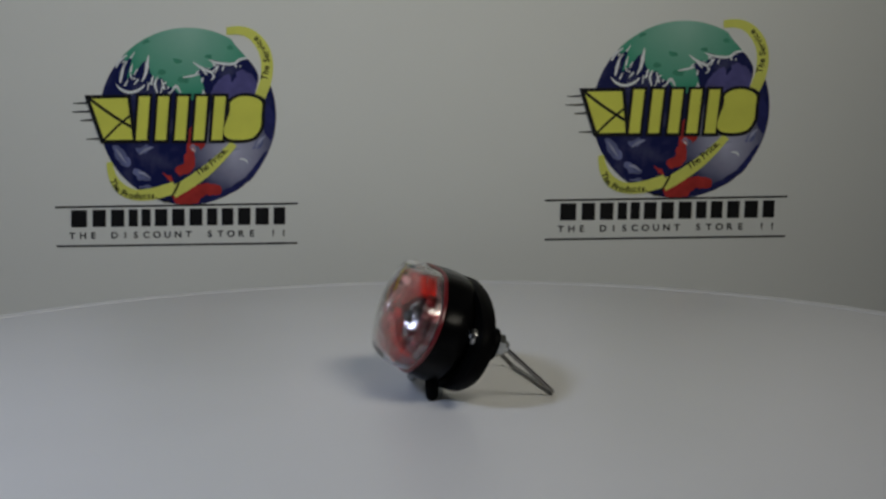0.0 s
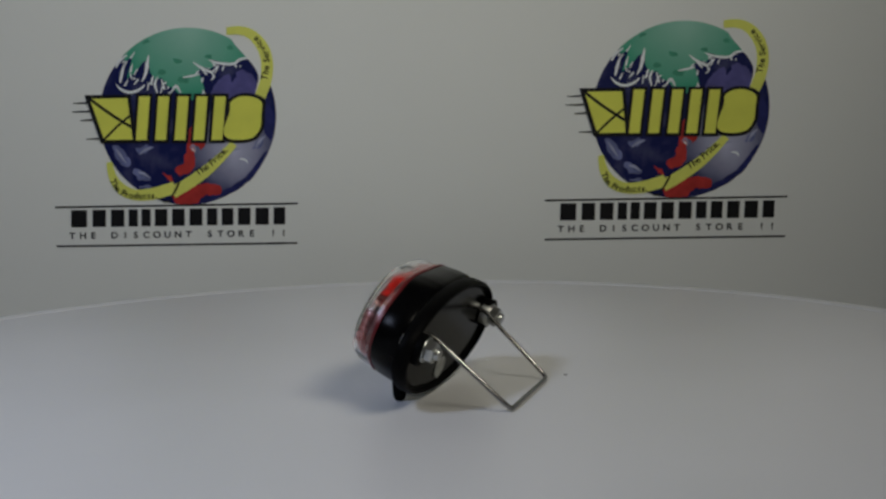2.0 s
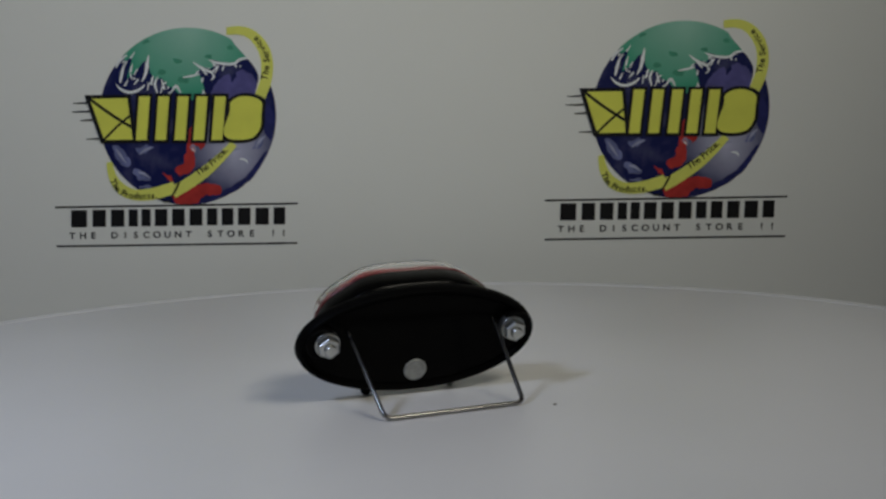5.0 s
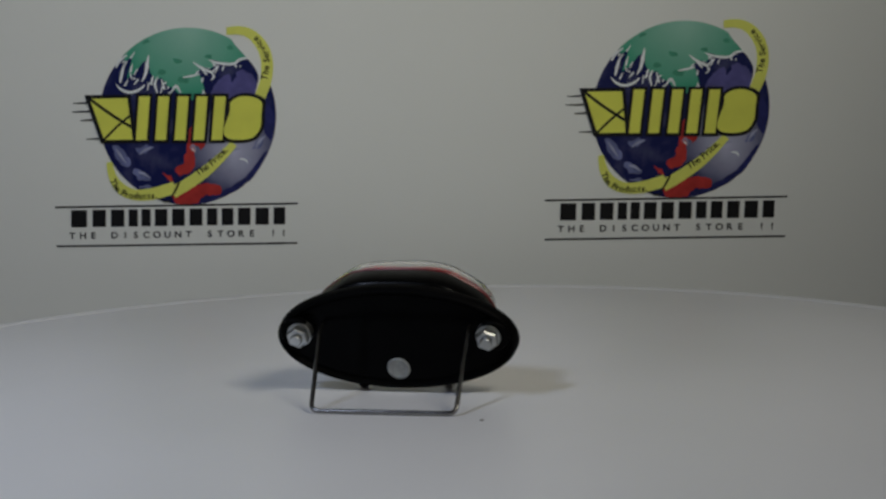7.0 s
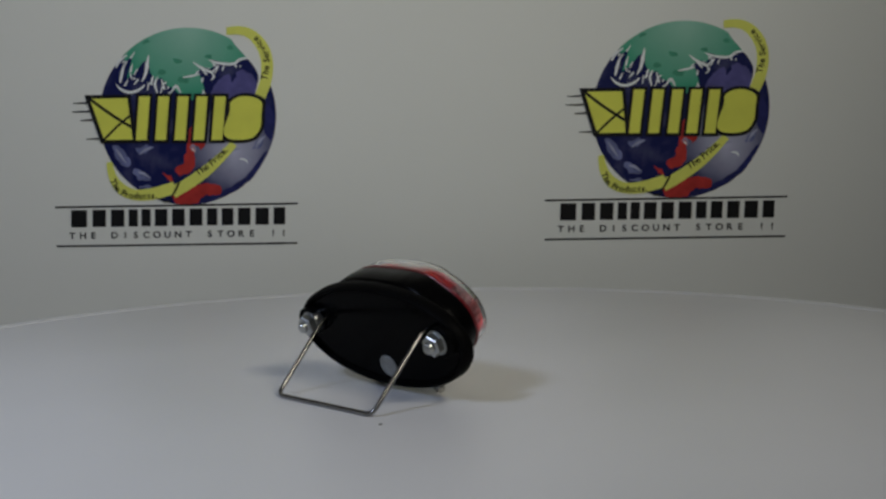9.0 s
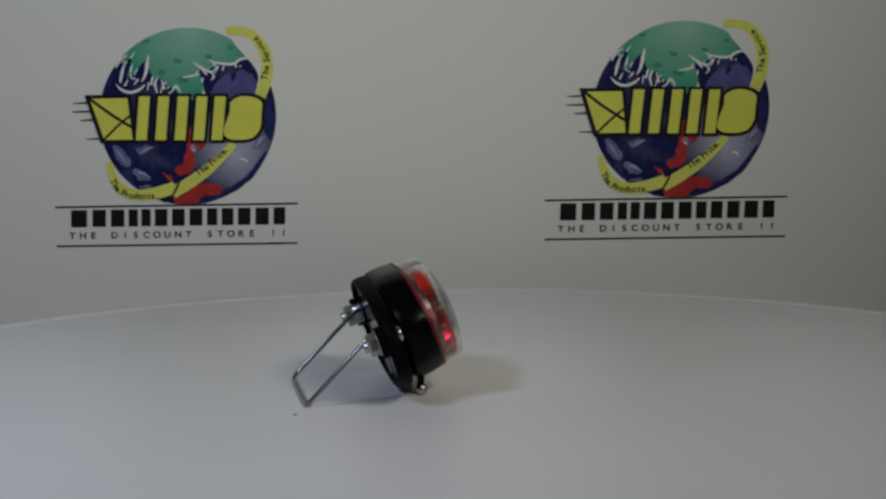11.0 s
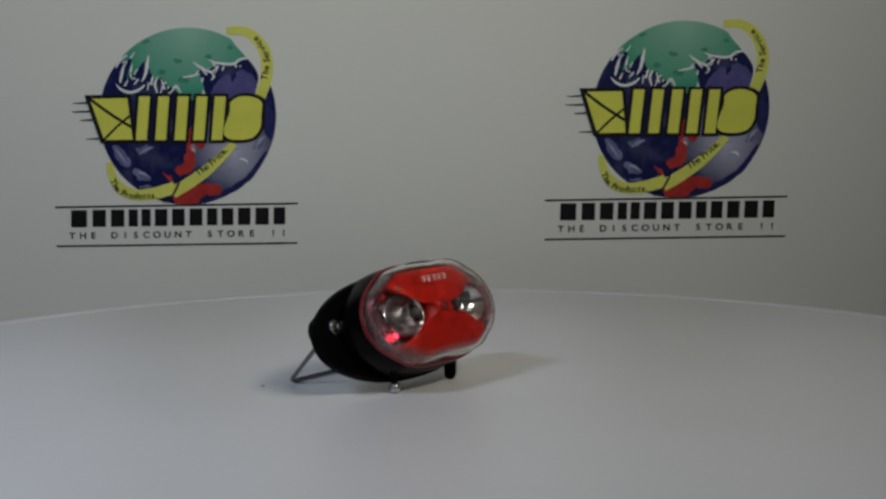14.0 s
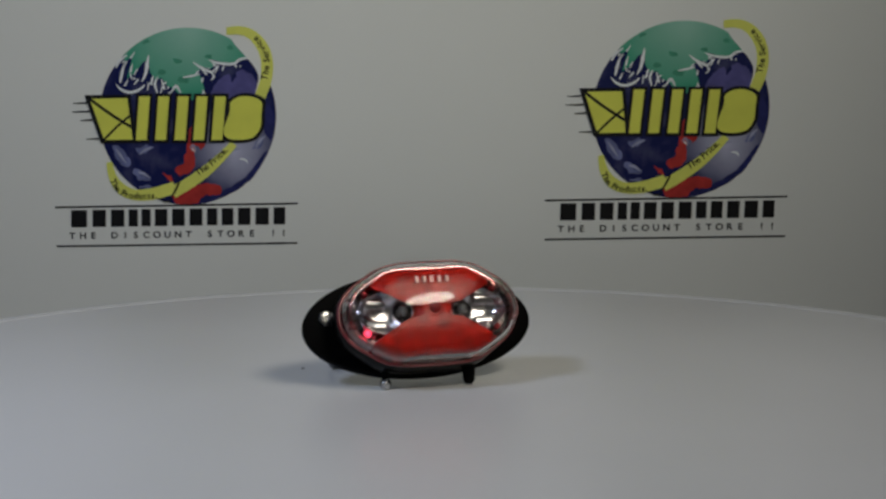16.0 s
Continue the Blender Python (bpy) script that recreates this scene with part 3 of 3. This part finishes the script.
        part("end_wall", shifted(bm, 0, VC, 0), PINK, g, "pink clear end wall")
    hub = part("hub", shifted(turned([(MM * r, MM * n) for r, n in ((3.9, 23.6), (3.9, 24.6), (3.4, 24.9), (2.9, 24.5), (2.7, 24.1))], 32), 0, VC + 0.2, 6.2), RED, g, "", True)
    part("led", shifted(turned([(MM * r, MM * n) for r, n in ((2.4, 23.8), (2.4, 25.2), (2.0, 26.1), (1.2, 26.6), (0.2, 26.7))], 24), 0, VC + 0.2, 6.2), LEDRED, hub, "red lamp in the middle", True)
    for s in (-1, 1):
        part("boss", shifted(turned([(MM * q, MM * n) for q, n in ((6.2, 4.0), (6.6, 0.0), (6.6, -1.8), (6.1, -2.4), (4.0, -2.4))], 36), 42 * s, -1.4, 0, PLATE), MATT, g, "", True)
    # bolts through the plate: round heads in front, washer, nut and thread end behind
    for s in (-1, 1):
        head = part("bolt_head", shifted(turned([(MM * r, MM * n) for r, n in ((2.9, 6.8), (3.3, 7.4), (3.3, 8.4), (3.0, 9.0), (2.3, 9.25), (1.2, 9.25), (0.9, 8.8), (0.3, 8.8))], 28), 41.3 * s, -0.8, -1.4, PLATE), BOLT, g, "round steel bolt head", True)
        nut = part("nut", shifted(turned([(MM * 4.3, MM * -1.4), (MM * 4.7, MM * -1.8), (MM * 4.7, MM * -4.4), (MM * 4.2, MM * -5.0), (MM * 2.9, MM * -5.1)], 6, turn=0.4), 40 * s, -1.4, -1.4, PLATE), ZINC, g, "zinc-plated hexagon nut")
        part("washer", shifted(turned([(MM * 5.2, MM * 2.6), (MM * 5.3, MM * -1.0), (MM * 5.1, MM * -1.4)], 32), 40 * s, -1.4, -1.4, PLATE), ZINC, nut, "", True)
        part("bolt_end", shifted(turned([(MM * 2.5, MM * -4.8), (MM * 2.5, MM * -6.4), (MM * 2.1, MM * -7.0)], 20), 40 * s, -1.4, -1.4, PLATE), ZINC, nut, "", True)
    part("plug", shifted(turned([(MM * 5.0, MM * 2.6), (MM * 5.0, MM * 1.5), (MM * 4.6, MM * 1.1), (MM * 3.6, MM * 1.1), (MM * 3.3, MM * 1.4), (MM * 0.5, MM * 1.4)], 32), 0.3, -19.4, 0, PLATE), PLUG, g, "round grey plug", True)
    # feet, one of them a thin stem with a screw in it
    for s in (-1, 1):
        k0 = 1.0 if s > 0 else 0.55
        prof = [(2.75 * math.cos(a), 2.75 * math.sin(a)) for a in (2 * math.pi * k / 16 for k in range(16))]
        levels = ((0.0102, 1.05), (0.0055, 1.0), (0.0026, 0.97), (0.0011, 0.82), (0.0003, 0.58), (0.0, 0.3)) if s > 0 else ((0.0102, 1.3), (0.0070, 1.0), (0.0030, 1.0), (0.0016, 0.8))
        foot = part("foot", loft([[(MM * 18.7 * s + MM * x * k * k0, -0.0228 + MM * y * k * k0, z) for x, y in prof] for z, k in levels]), MATT, g, "black rubber foot", True)
        if s < 0:
            bm = bmesh.new()
            bmesh.ops.create_uvsphere(bm, u_segments=18, v_segments=12, radius=MM * 2.5)
            bmesh.ops.translate(bm, vec=(-0.0187, -0.0232, 0.0025), verts=bm.verts)
            part("screw_tip", bm, BOLT, foot, "bright rounded screw tip", True)
    # wire stand, a bent bar from plate to table
    a, b = Vector((0.0305, -0.0012, 0.0286)), Vector((0.0260, 0.0272, 0.0011))
    c, d = Vector((-0.0322, 0.0256, 0.0011)), Vector((-0.0318, -0.0012, 0.0288))
    path = [a + Vector((0.0002, -0.0044, 0.0022)), a]
    for p, q, r in ((a, b, c), (b, c, d)):
        e0, e1 = q + (p - q).normalized() * 0.0035, q + (r - q).normalized() * 0.0035
        path += [(1 - t) ** 2 * e0 + 2 * t * (1 - t) * q + t * t * e1 for t in (k / 6 for k in range(7))]
    path += [d, d + Vector((-0.0002, -0.0044, 0.0022))]
    part("wire_stand", tube(path, 0.00095), STEEL, g, "bent steel wire stand", True)
    return g


LIGHT = bicycle_light()
LIGHT_POSE = pose(0.01403, 0.01979, 0.0, 0, 0, -24.315)


def dust_speck(size, flat):
    bm = bmesh.new()
    bmesh.ops.create_icosphere(bm, subdivisions=2, radius=size)
    for v in bm.verts:
        v.co *= 1 + 0.35 * noise.noise(v.co * 900)
        v.co.z = (v.co.z + size) * flat
    return tagged(part("dust_speck", bm, SPECK), "tiny dark crumb lying on the white turntable", "crumb", group="crumbs on the turntable")


SPECKS = [(dust_speck(0.0009, 0.25), (-0.0128, 0.0659)), (dust_speck(0.0007, 0.4), (-0.1499, -0.2896))]

# ---------------- what turns ----------------
def spin(t):
    """The plate's pose: turned about the spindle and slightly out of true."""
    z = Vector((-LEAN_X, -LEAN_Y, 1)).normalized()
    lean = Vector((0, 0, 1)).rotation_difference(z).to_matrix().to_4x4()
    return pose(0, 0, 0, 0, 0, START - SPEED * t) @ lean


def motions():
    times = [0.5 * k for k in range(33)]
    walk(TURNTABLE, [(t, spin(t)) for t in times])
    walk(LIGHT, [(t, spin(t) @ LIGHT_POSE) for t in times])
    for speck, (x, y) in SPECKS:
        walk(speck, [(t, spin(t) @ pose(x, y, 0)) for t in times])


motions()
